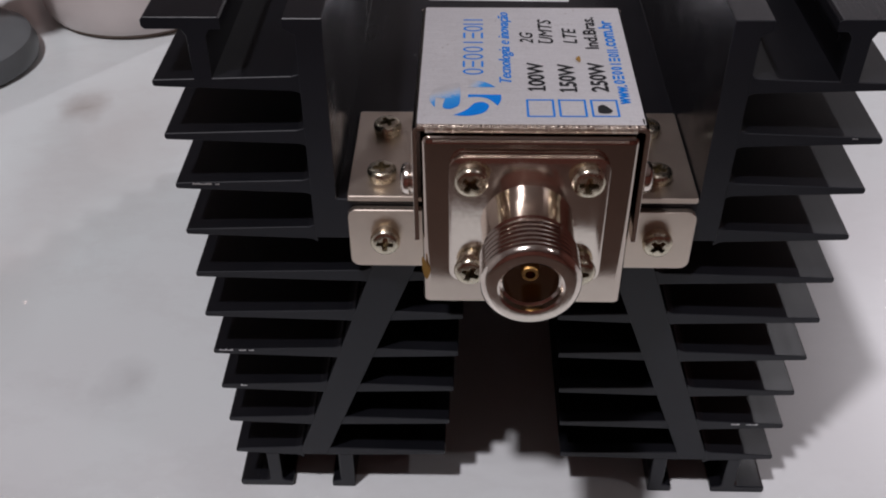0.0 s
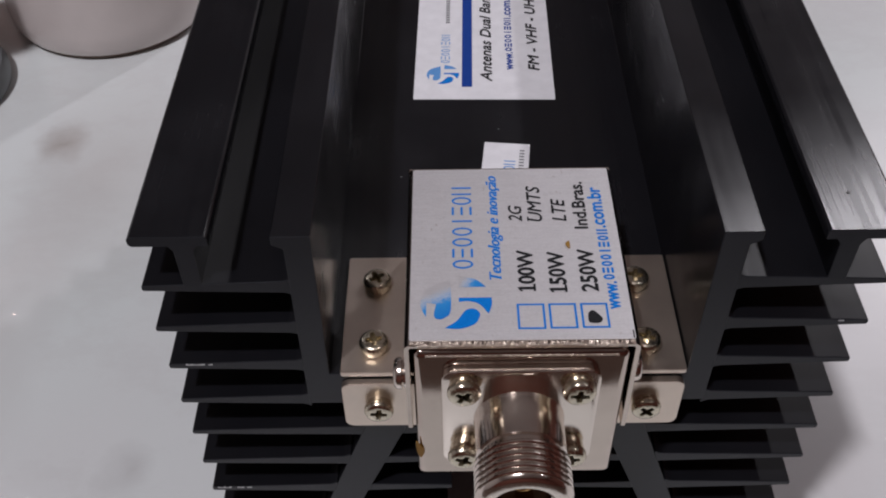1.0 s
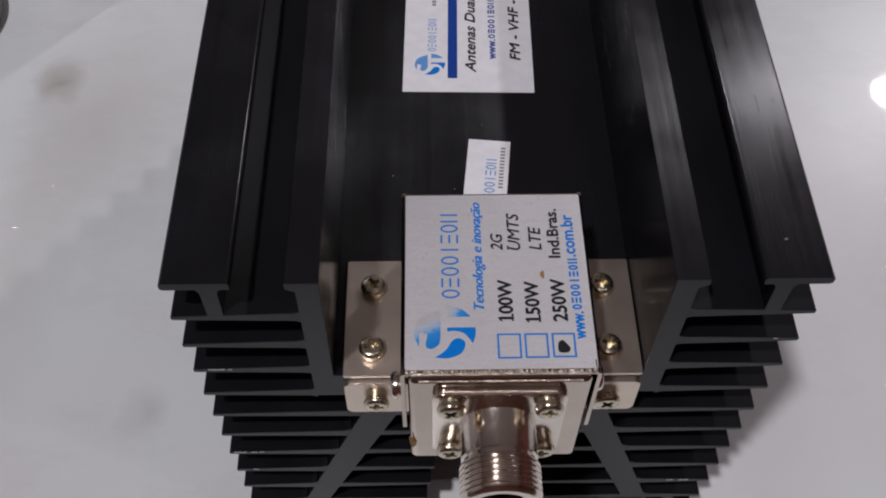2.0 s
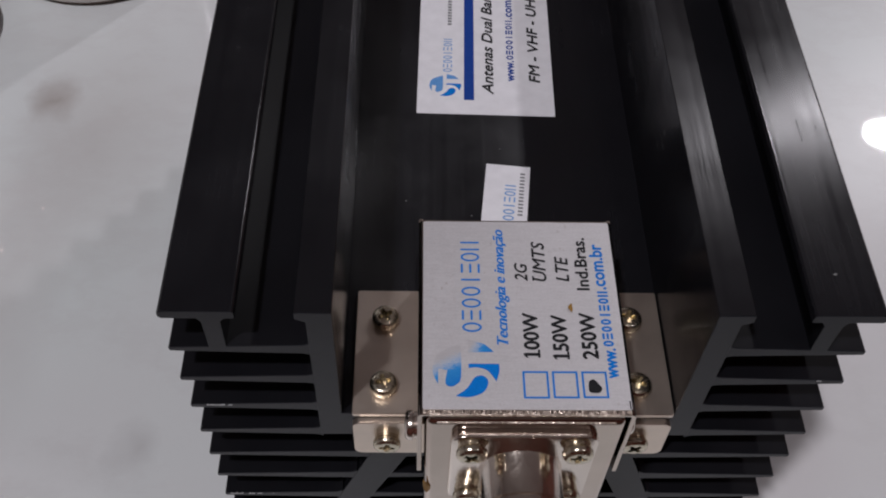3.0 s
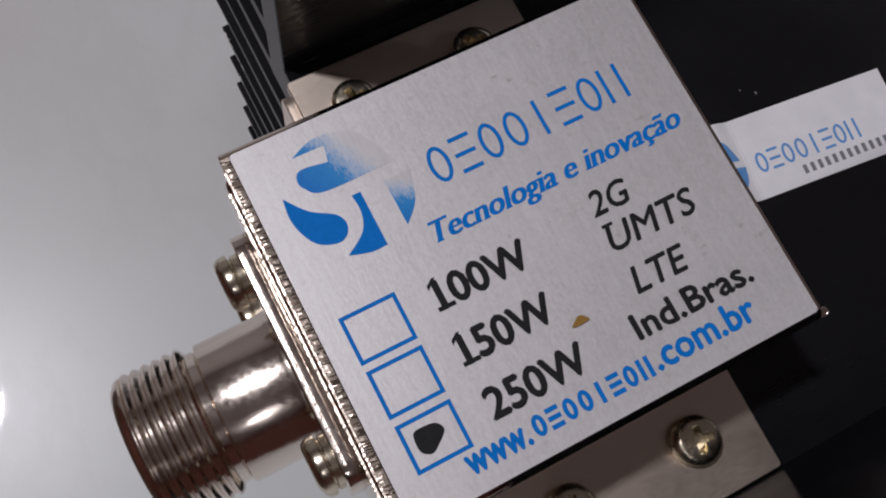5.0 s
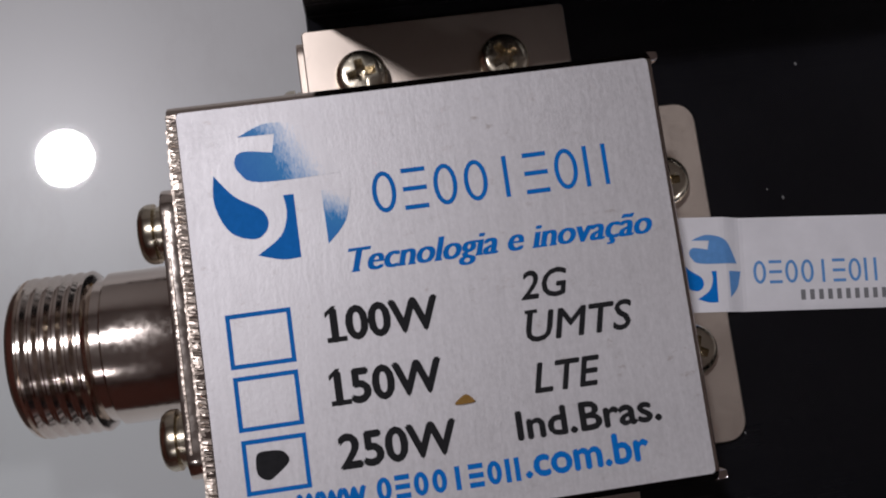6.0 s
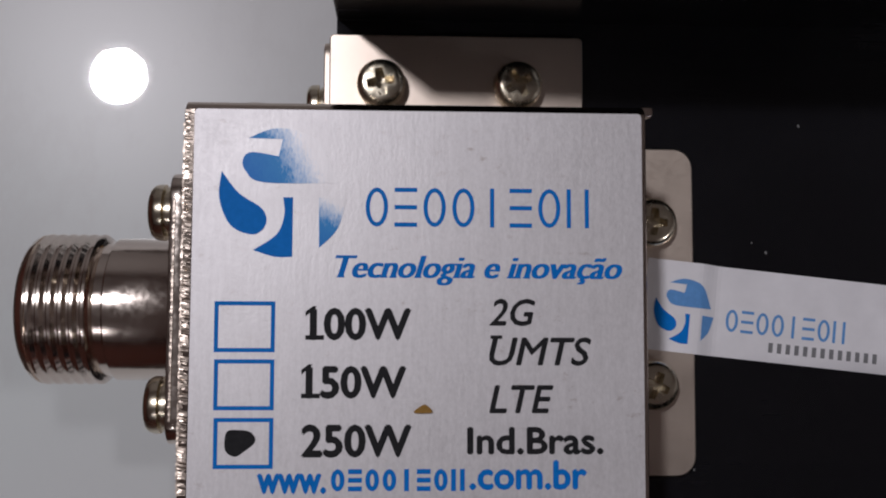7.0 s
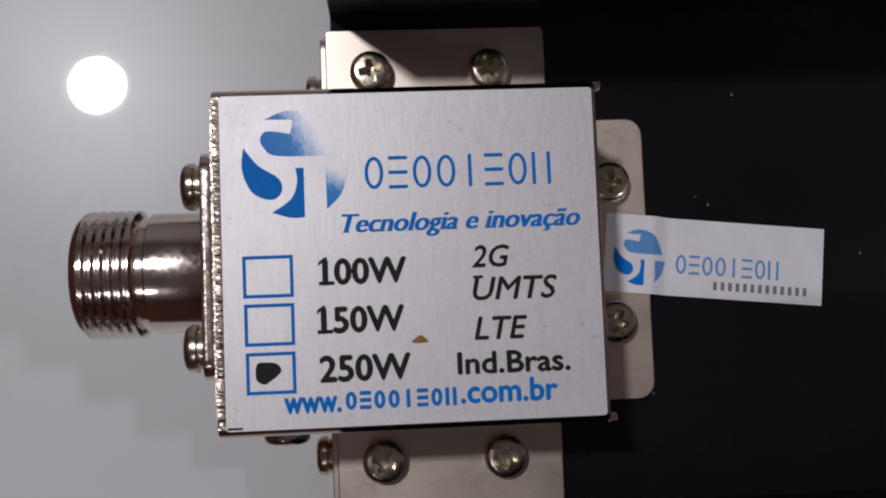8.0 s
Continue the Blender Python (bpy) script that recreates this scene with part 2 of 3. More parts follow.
def rounded(x0, x1, y0, y1, r, steps=5, corners=(1, 1, 1, 1)):
    """Outline of a rectangle with round corners (from the lower left, anticlockwise)."""
    out = []
    for n, (cx, cy, px, py) in enumerate(((x0 + r, y0 + r, x0, y0), (x1 - r, y0 + r, x1, y0), (x1 - r, y1 - r, x1, y1), (x0 + r, y1 - r, x0, y1))):
        if corners[n]:
            out += [(cx + r * math.cos(radians(180 + 90 * n + 90 * k / steps)), cy + r * math.sin(radians(180 + 90 * n + 90 * k / steps))) for k in range(steps + 1)]
        else:
            out.append((px, py))
    return out


def lathe(profile, segments=48, close=False):
    """Radii and heights turned round the z axis."""
    bm = bmesh.new()
    rings = []
    for r, h in profile:
        if r < 1e-6:
            rings.append([bm.verts.new((0, 0, h))])
        else:
            rings.append([bm.verts.new((r * math.cos(2 * math.pi * k / segments), r * math.sin(2 * math.pi * k / segments), h)) for k in range(segments)])
    for a, b in zip(rings, rings[1:]):
        for k in range(segments):
            j = (k + 1) % segments
            some = [a[k], a[j], b[j], b[k]] if len(a) > 1 and len(b) > 1 else [a[0], b[j], b[k]] if len(b) > 1 else [a[k], a[j], b[0]]
            bm.faces.new(some)
    return bm


def leaned(outline):
    """The extrusion is a touch out of true."""
    return [(u + 0.006 * (v - 62), v) for u, v in outline]


def mirrored(outline):
    return [(-u, v) for u, v in outline]


def smooth_loop(points, steps=6):
    """A closed curve through a few points; a point named twice stays a sharp corner."""
    out, n = [], len(points)
    for k in range(n):
        p0, p1, p2, p3 = (Vector(points[(k + j - 1) % n]) for j in range(4))
        for s in range(steps if (p2 - p1).length > 1e-6 else 0):
            t = s / steps
            out.append(0.5 * (2 * p1 + (p2 - p0) * t + (2 * p0 - 5 * p1 + 4 * p2 - p3) * t * t + (3 * p1 - p0 - 3 * p2 + p3) * t ** 3))
    return [(p.x, p.y) for p in out]


def sheet(outline, z):
    """A flat printed shape."""
    bm = bmesh.new()
    bm.faces.new([bm.verts.new((x, y, z)) for x, y in outline])
    bmesh.ops.triangulate(bm, faces=bm.faces)
    return bm


def quad(x0, x1, y0, y1, z):
    return sheet([(x0, y0), (x1, y0), (x1, y1), (x0, y1)], z)


def joined(parts):
    bm = bmesh.new()
    for p in parts:
        me = bpy.data.meshes.new("piece")
        p.to_mesh(me)
        p.free()
        bm.from_mesh(me)
        bpy.data.meshes.remove(me)
    return bm


def glyphs(words, shear):
    """The letters of the words as flat pieces, each with its dots and accents."""
    curve = bpy.data.curves.new("text", "FONT")
    curve.body, curve.size, curve.shear, curve.resolution_u = words, 1.0, shear, 3
    probe = new("probe", curve)
    bpy.context.view_layer.update()
    me = bpy.data.meshes.new_from_object(probe.evaluated_get(bpy.context.evaluated_depsgraph_get()))
    bpy.data.objects.remove(probe)
    bpy.data.curves.remove(curve)
    whole = bmesh.new()
    whole.from_mesh(me)
    bpy.data.meshes.remove(me)
    bmesh.ops.remove_doubles(whole, verts=whole.verts, dist=1e-5)
    seen, islands = set(), []
    for first in whole.verts:
        if first in seen:
            continue
        seen.add(first)
        island, todo = [], [first]
        while todo:
            v = todo.pop()
            island.append(v)
            for e in v.link_edges:
                w = e.other_vert(v)
                if w not in seen:
                    seen.add(w)
                    todo.append(w)
        upright = [v.co.x - shear * v.co.y for v in island]
        islands.append([min(upright), max(upright), set(island)])
    letters = []
    for low, high, verts in sorted(islands, key=lambda k: k[0]):
        if letters and low < letters[-1][1] - 0.03:
            letters[-1][1] = max(high, letters[-1][1])
            letters[-1][2] |= verts
        else:
            letters.append([low, high, verts])
    out = []
    for _, _, verts in letters:
        faces = [f for f in whole.faces if f.verts[0] in verts]
        index = {v: n for n, v in enumerate(v for v in whole.verts if v in verts)}
        out.append(([v.co.copy() for v in index], [[index[v] for v in f.verts] for f in faces]))
    whole.free()
    return out


def serif_feet(points, shear):
    """Short bars under the stems that stand on the base line."""
    feet = sorted(p.x for p in points if abs(p.y) < 0.004)
    runs = []
    for x in feet:
        if runs and x - runs[-1][1] < 0.13:
            runs[-1][1] = x
        else:
            runs.append([x, x])
    return [[(a - 0.06, 0.0), (b + 0.07, 0.0), (b + 0.07 + 0.055 * shear, 0.055), (a - 0.06 + 0.055 * shear, 0.055)] for a, b in runs]


def writing(words, mat, parent, y0, y1, x_base, cap, z, shear=0.0, bold=0.0, strokes=(), serif=False):
    """Words that read along +y with their feet on x = x_base, from y0 to y1, capitals cap high (mm): a part a letter."""
    letters = glyphs(words, shear)
    xs = [p.x for points, _ in letters for p in points]
    low, wide = min(xs), max(xs) - min(xs)
    sx, sy = (y1 - y0) / wide, cap / 0.729
    thick = bold * sy
    shifts = ((0, 0), (0, thick), (0, -thick)) if serif else ((0, 0), (thick, 0), (-thick, 0), (0, thick), (0, -thick))
    for n, (points, faces) in enumerate(letters):
        bm = bmesh.new()
        for k, (dx, dy) in enumerate(shifts if thick else ((0, 0),)):
            verts = [bm.verts.new((x_base - p.y * sy + dx, y0 + (p.x - low) * sx + dy, z + 0.004 * k)) for p in points]
            for f in faces:
                bm.faces.new([verts[i] for i in f])
        for bar in serif_feet(points, shear) if serif else ():
            bm.faces.new([bm.verts.new((x_base - v * sy, y0 + (u - low) * sx, z + 0.014)) for u, v in bar])
        if strokes and n == 0:
            bm = joined([bm, *strokes])
        part("letter", bm, mat, parent)


def ring(cx, cy, rx, ry, width, z, a=0, b=360, steps=20):
    """A thin arc of an ellipse."""
    bm = bmesh.new()
    rows = []
    for k in range(steps + 1):
        w = radians(a + (b - a) * k / steps)
        rows.append([bm.verts.new((cx + (rx - d) * math.cos(w), cy + (ry - d) * math.sin(w), z)) for d in (0, width)])
    for p, q in zip(rows, rows[1:]):
        bm.faces.new((p[0], q[0], q[1], p[1]))
    return bm


def emblem_row(name, mat, parent, y0, y1, x_top, x_base, z, width, gap=0.25, lay=lambda bm: bm):
    """A brand word as a row of plain shapes: ovals, bars and triple bars."""
    kinds = "otooitoe"
    pitch, mid, high = (y1 - y0) / len(kinds), (x_top + x_base) / 2, x_base - x_top
    for k, kind in enumerate(kinds):
        a, b = y0 + k * pitch, y0 + (k + 1 - gap) * pitch
        if kind == "o":
            bm = ring(mid, (a + b) / 2, high / 2, (b - a) / 2, width, z)
        elif kind == "e":
            bm = joined([quad(x_top, x_base, a, a + width, z), quad(x_top, x_base, b - width, b, z)])
        elif kind == "t":
            bm = joined([quad(x, x + width, a, b, z) for x in (x_top, mid - width / 2, x_base - width)])
        else:
            bm = quad(x_top, x_base, (a + b - width) / 2, (a + b + width) / 2, z)
        part(name, lay(bm), mat, parent)


def bar_row(name, mat, parent, y0, y1, x_top, x_base, count, z, gap=0.25):
    pitch = (y1 - y0) / count
    for k in range(count):
        part(name, quad(x_top, x_base, y0 + k * pitch, y0 + (k + 1 - gap) * pitch, z), mat, parent)


# ---- room and table ----
def room():
    x0, x1, y0, y1, z0, z1 = -2700, 2700, -2600, 3200, -740, 2060
    # unseen south and east walls: red-brown added for warm reflections in the metal
    for name, box, mat, label in (
        ("floor", (x0 - 100, x1 + 100, y0 - 100, y1 + 100, z0 - 80, z0), FLOOR, "plain tiled floor of a room"),
        ("ceiling", (x0 - 100, x1 + 100, y0 - 100, y1 + 100, z1, z1 + 80), WHITE, "plain white ceiling with round lamps"),
        ("wall_north", (x0, x1, y1, y1 + 100, z0, z1), PALE, "plain pale painted wall"),
        ("wall_south", (x0, x1, y0 - 100, y0, z0, z1), BROWN, "plain unseen wall, red-brown for the metal's reflections"),
        ("wall_west", (x0 - 100, x0, y0 - 100, y1 + 100, z0, z1), WALL, "plain warm painted wall"),
        ("wall_east", (x1, x1 + 100, y0 - 100, y1 + 100, z0, z1), BROWN, "plain unseen wall, red-brown for the metal's reflections"),
    ):
        tagged(part(name, slab(*box), mat), label, name.split("_")[0], "", "structure")
    # the third rim only houses the added fill lamp
    for lx, ly, _ in LAMPS:
        lamp = thing("ceiling_lamp", (lx / MM, ly / MM, 2060), "round white ceiling lamp, switched on (the third is an added fill)", "lamp", group="ceiling lamps")
        rim = lathe([(71, 0), (71, -34), (76, -36), (82, -30), (84, 0), (71, 0)], 48)
        hang("rim", mesh_of("rim", rim, LAMP_RIM, True), lamp, Matrix.Translation((lx, ly, 2.06)))


TABLE_EDGE = -106.0


def dining_table():
    ob = thing("table", (0, 150, -740), "white polished porcelain table with faint grey veins", "table")
    part("tabletop", slab(-800, 800, TABLE_EDGE, TABLE_EDGE + 1000, -22, 0, 2), TABLE, ob)
    for x in (-740, 740):
        for y in (TABLE_EDGE + 60, TABLE_EDGE + 940):
            part("leg", slab(x - 30, x + 30, y - 30, y + 30, -740, -22, 3), WHITE, ob)


room()
dining_table()


# ---- heat sink ----
DEPTH = 185.0
FRONT = -0.9
FLOOR_Z = 82.3
PITCH = 10.34


def fin_level(k):
    return 105.5 - PITCH * k


def leg_outer(z):
    return 23.8 + (73.9 - z) * 0.342


def leg_inner(z):
    return 15.6 + (73.9 - z) * 0.376


def heat_sink():
    ob = thing("heat_sink", (0, DEPTH / 2, 0), "large black anodised aluminium heat sink standing on the table", "heat sink")
    half = [(32.1, FLOOR_Z), (32.1, 117.2), (38.4, 117.2), (38.4, 115.3), (36.6, 114.3), (36.6, 73.4), (24.0, 73.4),
            (leg_outer(11.4), 11.4), (leg_inner(11.4), 11.4), (15.8, 73.4)]
    part("core", prism(leaned(half + mirrored(half)[::-1]), FRONT, DEPTH, bevel=0.12), BLACK, ob, "deep central channel on two splayed legs")
    for side in (1, -1):
        turn = (lambda o: o) if side > 0 else mirrored
        rail = [(50.8, 106.0), (53.8, 106.0), (53.9, 114.0), (54.6, 115.2), (60.3, 115.2), (60.8, 115.7), (60.8, 116.8), (60.3, 117.3), (48.6, 117.3), (48.2, 116.9), (48.2, 115.2), (50.0, 115.2), (50.7, 114.2)]
        part("top_rail", prism(leaned(turn(rail)), FRONT + 0.1, DEPTH, bevel=0.09), WORN_BLACK, ob)
        foot = [(50.0, 11.5), (52.8, 11.5), (52.8, 2.6), (53.5, 2.0), (59.3, 2.0), (59.7, 1.6), (59.7, 0.4), (59.3, 0.0), (47.9, 0.0), (47.6, 0.4), (47.6, 1.7), (49.4, 2.0), (50.0, 2.6)]
        part("foot", prism(leaned(turn(foot)), FRONT + 0.1, DEPTH, bevel=0.2), BLACK, ob)
        lip = [(33.4, 11.5), (36.6, 11.5), (36.6, 2.4), (38.6, 1.9), (38.6, 0.0), (33.4, 0.0)]
        part("foot", prism(leaned(turn(lip)), FRONT + 0.1, DEPTH, bevel=0.2), BLACK, ob)
        for k in range(10):
            z = fin_level(k)
            root = 36.2 if k < 4 else leg_outer(z) - 0.5
            tip = 60.85 - 0.17 * k
            shape = [(root, z - 2.3), (root + 0.7, z - 1.7), (root + 1.6, z - 1.4), (tip - 0.25, z - 0.65), (tip, z - 0.4), (tip, z + 0.35), (tip - 0.25, z + 0.6), (root + 1.6, z + 1.4), (root + 0.7, z + 1.7), (root, z + 2.3)]
            part("fin", prism(leaned(turn(shape)), FRONT + 0.12, DEPTH, bevel=0.13), MATTE_BLACK, ob)
            if k > 3:
                root, tip = leg_inner(z) + 0.6, 9.3 + (53 - z) * 0.085
                shape = [(root, z - 1.3), (tip, z - 0.7), (tip, z + 0.7), (root, z + 1.3)]
                part("fin", prism(leaned(turn(shape)), FRONT + 0.12, DEPTH, bevel=0.16), MATTE_BLACK, ob)
    return ob


SINK = heat_sink()


def dust():
    for x, y, z, w in ((-5.8, 47.9, FLOOR_Z, 0.22), (-6.9, 46.3, FLOOR_Z, 0.13), (1.3, 68.0, FLOOR_Z, 0.2), (18.5, 39.3, FLOOR_Z, 0.18), (53.8, 7.7, 117.3, 0.4), (-20.4, 52.0, FLOOR_Z, 0.22)):
        part("dust_speck", prism(smooth_loop([(x - w, y), (x, y - 0.6 * w), (x + w, y + 0.2 * w), (x + 0.2 * w, y + 0.7 * w)], 3), z - 0.02, z + 0.12, "z"), DUST, SINK, "pale speck of dust")


dust()


def scratches():
    """Bare metal where the front edges of some fins were knocked."""
    rng = random.Random(9)
    for k, a, b in ((6, -58.6, -55.8), (6, -54.6, -53.2), (6, -52.6, -51.6), (2, -57.4, -54.0), (2, -53.4, -52.6), (7, -55.5, -54.2), (8, 48.4, 50.2), (8, 51.5, 54.0), (1, 55.5, 56.4)):
        z = fin_level(k)
        rows = [(a + (b - a) * n / 6, rng.uniform(0.05, 0.34)) for n in range(7)]
        shape = [(x, z + 0.34) for x, _ in rows] + [(x, z + 0.4 + h) for x, h in reversed(rows)]
        part("scratch", prism(leaned(shape), FRONT + 0.04, FRONT + 0.4), ALUMINIUM, SINK, "bare metal scratch on a fin")


scratches()


# ---- screws ----
def screw_mesh(r=2.7, h=2.35):
    """A pan head with a cross recess on its spring washer, standing on z = 0."""
    bm = lathe([(r * 0.9, 0), (r * 0.9, h * 0.26), (r * 0.8, h * 0.31), (r * 0.8, h * 0.36), (r, h * 0.41), (r, h * 0.66), (r * 0.96, h * 0.8), (r * 0.87, h * 0.93), (r * 0.72, h)], 32)
    top = sorted([v for v in bm.verts if abs(v.co.z - h) < 1e-4], key=lambda v: math.atan2(v.co.y, v.co.x))
    a, b = r * 0.15, r * 0.56
    cross = [(b, -a), (b, a), (a * 1.3, a * 1.3), (a, b), (-a, b), (-a * 1.3, a * 1.3), (-b, a), (-b, -a), (-a * 1.3, -a * 1.3), (-a, -b), (a, -b), (a * 1.3, -a * 1.3)]
    rim = [bm.verts.new((x, y, h)) for x, y in cross]
    low = [bm.verts.new((x * 0.8, y * 0.8, h * 0.05)) for x, y in cross]
    edges = [bm.edges.new((rim[n], rim[(n + 1) % 12])) for n in range(12)]
    ring = [e for e in bm.edges if e.verts[0] in top and e.verts[1] in top]
    bmesh.ops.triangle_fill(bm, edges=edges + ring, use_beauty=True)
    for f in [f for f in bm.faces if all(v in rim for v in f.verts)]:
        bm.faces.remove(f)
    for n in range(12):
        k = (n + 1) % 12
        bm.faces.new((rim[n], rim[k], low[k], low[n]))
    bm.faces.new(low)
    return mesh_of("screw", bm, ZINC, True)


SCREW = screw_mesh()
SCREW_STEEL = SCREW.copy()
SCREW_STEEL.materials[0] = BRIGHT


def screw(parent, at, facing="z", spin=0.0, steel=False, wide=1.0):
    lay = {"z": Matrix(), "front": Matrix.Rotation(radians(90), 4, "X"), "left": Matrix.Rotation(radians(-90), 4, "Y"), "right": Matrix.Rotation(radians(90), 4, "Y")}[facing]
    m = Matrix.Translation([v * MM for v in at]) @ lay @ Matrix.Rotation(radians(spin), 4, "Z") @ Matrix.Scale(wide, 4)
    return hang("screw", SCREW_STEEL if steel else SCREW, parent, m)


# ---- dummy load with its connector ----
MID = 1.0          # x of the box's middle
AXIS = 88.2        # height of the connector's axis


def cover_outline(x0, x1, z0, z1, t, r):
    """An upside-down U of sheet metal with round bends."""
    def arc(cx, cz, rad, a, b):
        return [(cx + rad * math.cos(radians(a + (b - a) * k / 5)), cz + rad * math.sin(radians(a + (b - a) * k / 5))) for k in range(6)]
    out = [(x0, z0)] + arc(x0 + r, z1 - r, r, 180, 90) + arc(x1 - r, z1 - r, r, 90, 0) + [(x1, z0), (x1 - t, z0)]
    return out + arc(x1 - r, z1 - r, r - t, 0, 90) + arc(x0 + r, z1 - r, r - t, 90, 180) + [(x0 + t, z0)]


def dummy_load():
    ob = thing("dummy_load", (MID, 8, 82.3), "nickel-plated dummy load box with printed silver top, screwed to heat sink", "dummy load")
    front = prism(rounded(MID - 17.2, MID + 17.2, -13.3, FRONT - 0.05, 1.4, 5, (1, 1, 0, 0)), 69.5, 103.5, "z")
    bevelled(front, 1.3, 4, [e for e in front.edges if all(v.co.z > 103 for v in e.verts)])
    part("chassis", front, POLISHED, ob, "bent sheet metal front with rounded edges", True)
    part("housing", slab(MID - 16.6, MID + 16.6, FRONT - 0.1, 27.9, FLOOR_Z, 103.4, 0.4), NICKEL, ob)
    part("cover", prism(cover_outline(MID - 18.5, MID + 18.5, 82.6, 105.0, 0.8, 1.3), -12.8, 28.6, bevel=0.1), POLISHED, ob, "folded sheet metal cover", True)
    rng = random.Random(4)
    for name, y, z, low, wide in (("cut_edge", -12.82, 104.95, 1.0, 16.4), ("cut_edge", -13.22, 102.9, 0.5, 15.2), ("cut_edge", -14.5, 101.0, 0.4, 10.4)):
        bead = bmesh.new()
        rows = []
        for k in range(150):
            x = MID - wide + 2 * wide * k / 149
            j = [rng.uniform(-0.06, 0.06) for _ in range(4)]
            rows.append([bead.verts.new(p) for p in ((x, y + 0.1, z + 0.03), (x, y - 0.1 + j[0], z + j[1] * 0.5), (x, y - 0.12 + j[2], z - low / 2 + j[3]), (x, y + 0.1, z - low))])
        for p, q in zip(rows, rows[1:]):
            for n in range(3):
                bead.faces.new((p[n], q[n], q[n + 1], p[n + 1]))
        part(name, bead, NICKEL, ob, "rough sheared metal edge")
    burr, rows = bmesh.new(), []
    for k in range(300):
        x = MID - 17.6 + 35.2 * k / 299
        j = [rng.uniform(-0.09, 0.09) for _ in range(4)]
        rows.append([burr.verts.new(v) for v in ((x, -12.86, 104.8), (x, -12.74 + j[0], 105.03 + 0.6 * j[1]), (x, -12.36 + j[2], 105.02 + 0.6 * j[3]), (x, -11.98, 104.99))])
    for a, b in zip(rows, rows[1:]):
        for n in range(3):
            burr.faces.new((a[n], b[n], b[n + 1], a[n + 1]))
    part("cut_edge", burr, NICKEL, ob, "rough bright metal edge in front of the label")
    for x in (MID - 18.1, MID + 18.1):
        part("corner_burr", slab(x - 0.45, x + 0.45, 28.4, 29.5, 102.6, 104.3, 0.25), POLISHED, ob, "bent corner of the cover", True)
    for side in (-1, 1):
        a, b = sorted((MID + side * 15.0, MID + side * 31.0))
        part("front_tab", prism(rounded(a, b, 68.1, 81.0, 1.7), -2.4, FRONT - 0.03, "y", 0.12), NICKEL, ob, "front fixing tab", True)
        a, b = sorted((MID + side * 17.0, MID + side * 31.0))
        part("side_flange", prism(rounded(a, b, -1.6, 26.9, 0.5, 3), FLOOR_Z, FLOOR_Z + 1.15, "z", 0.15), NICKEL, ob, "flat side flange", True)
        screw(ob, (MID + side * 24.4, -2.4, 75.0), "front", 20 + 25 * side)
        screw(ob, (MID - 0.4 + side * 24.7, 4.2, FLOOR_Z + 1.15), "z", 40 + 30 * side)
        screw(ob, (MID - 0.4 + side * 24.7, 19.4, FLOOR_Z + 1.15), "z", 10 - 20 * side)
        screw(ob, (MID + side * 18.4, -7.6 + 0.6 * side, 92.0), "right" if side > 0 else "left", 15, True)
    part("rear_tab", prism(rounded(MID - 18.4, MID + 18.1, 28.0, 39.3, 2.2, 5, (0, 0, 1, 1)), FLOOR_Z, FLOOR_Z + 1.15, "z", 0.15), NICKEL, ob, "rear fixing tab", True)
    for x in (-8.9, 9.0):
        screw(ob, (MID - 1 + x, 34.3, FLOOR_Z + 1.15), "z", 30 + 4 * x)
    part("residue", prism(smooth_loop([(-16.3, 79.4), (-15.4, 77.8), (-14.9, 76.3), (-15.6, 74.6), (-16.2, 76.4)]), -13.6, -13.2, "y", 0.1), RUST, ob, "brown flux residue at the seam", True)

    plug = part("connector", prism(rounded(MID - 12.7, MID + 12.7, AXIS - 12.7, AXIS + 12.7, 2.4), -15.0, -13.25, "y", 0.25, 2), BRIGHT, ob, "threaded coaxial socket on a square flange", True)
    lay = Matrix.Translation((MID * MM, -15.0 * MM, AXIS * MM)) @ Matrix.Rotation(radians(90), 4, "X")
    shell = [(7.6, -0.5), (7.5, 0.4), (7.35, 0.7), (7.35, 7.4), (6.9, 7.7), (6.9, 8.5), (7.5, 8.8)]
    crest = 8.9
    for k in range(6):
        shell += [(7.75, crest + 0.2), (7.75, crest + 0.45), (7.42, crest + 0.7), (7.42, crest + 0.85)]
        crest += 1.06
    shell += [(7.65, crest - 0.2), (7.45, crest + 0.25), (6.95, crest + 0.7), (6.4, crest + 0.85), (5.1, crest + 0.85), (4.75, crest + 0.6), (4.7, crest - 0.5), (4.3, crest - 0.8), (4.3, 6.5)]
    hang("threaded_shell", mesh_of("threaded_shell", lathe(shell, 64), BRIGHT, True), plug, lay)
    hang("insulator", mesh_of("insulator", lathe([(4.35, 6.4), (4.3, 6.8), (1.4, 6.8), (0, 6.8)], 40), DARK_HOLE, True), plug, lay)
    hang("centre_contact", mesh_of("centre_contact", lathe([(1.45, 6.7), (1.45, 12.6), (1.25, 12.9), (0.8, 12.9), (0.75, 10), (0, 10)], 24), GOLD, True), plug, lay, "gold centre contact")
    for sx in (-1, 1):
        for sz in (-1, 1):
            screw(ob, (MID + 9.13 * sx, -15.0, AXIS + 9.13 * sz), "front", 30 + 17 * sx + 40 * sz)
    return ob


LOAD = dummy_load()


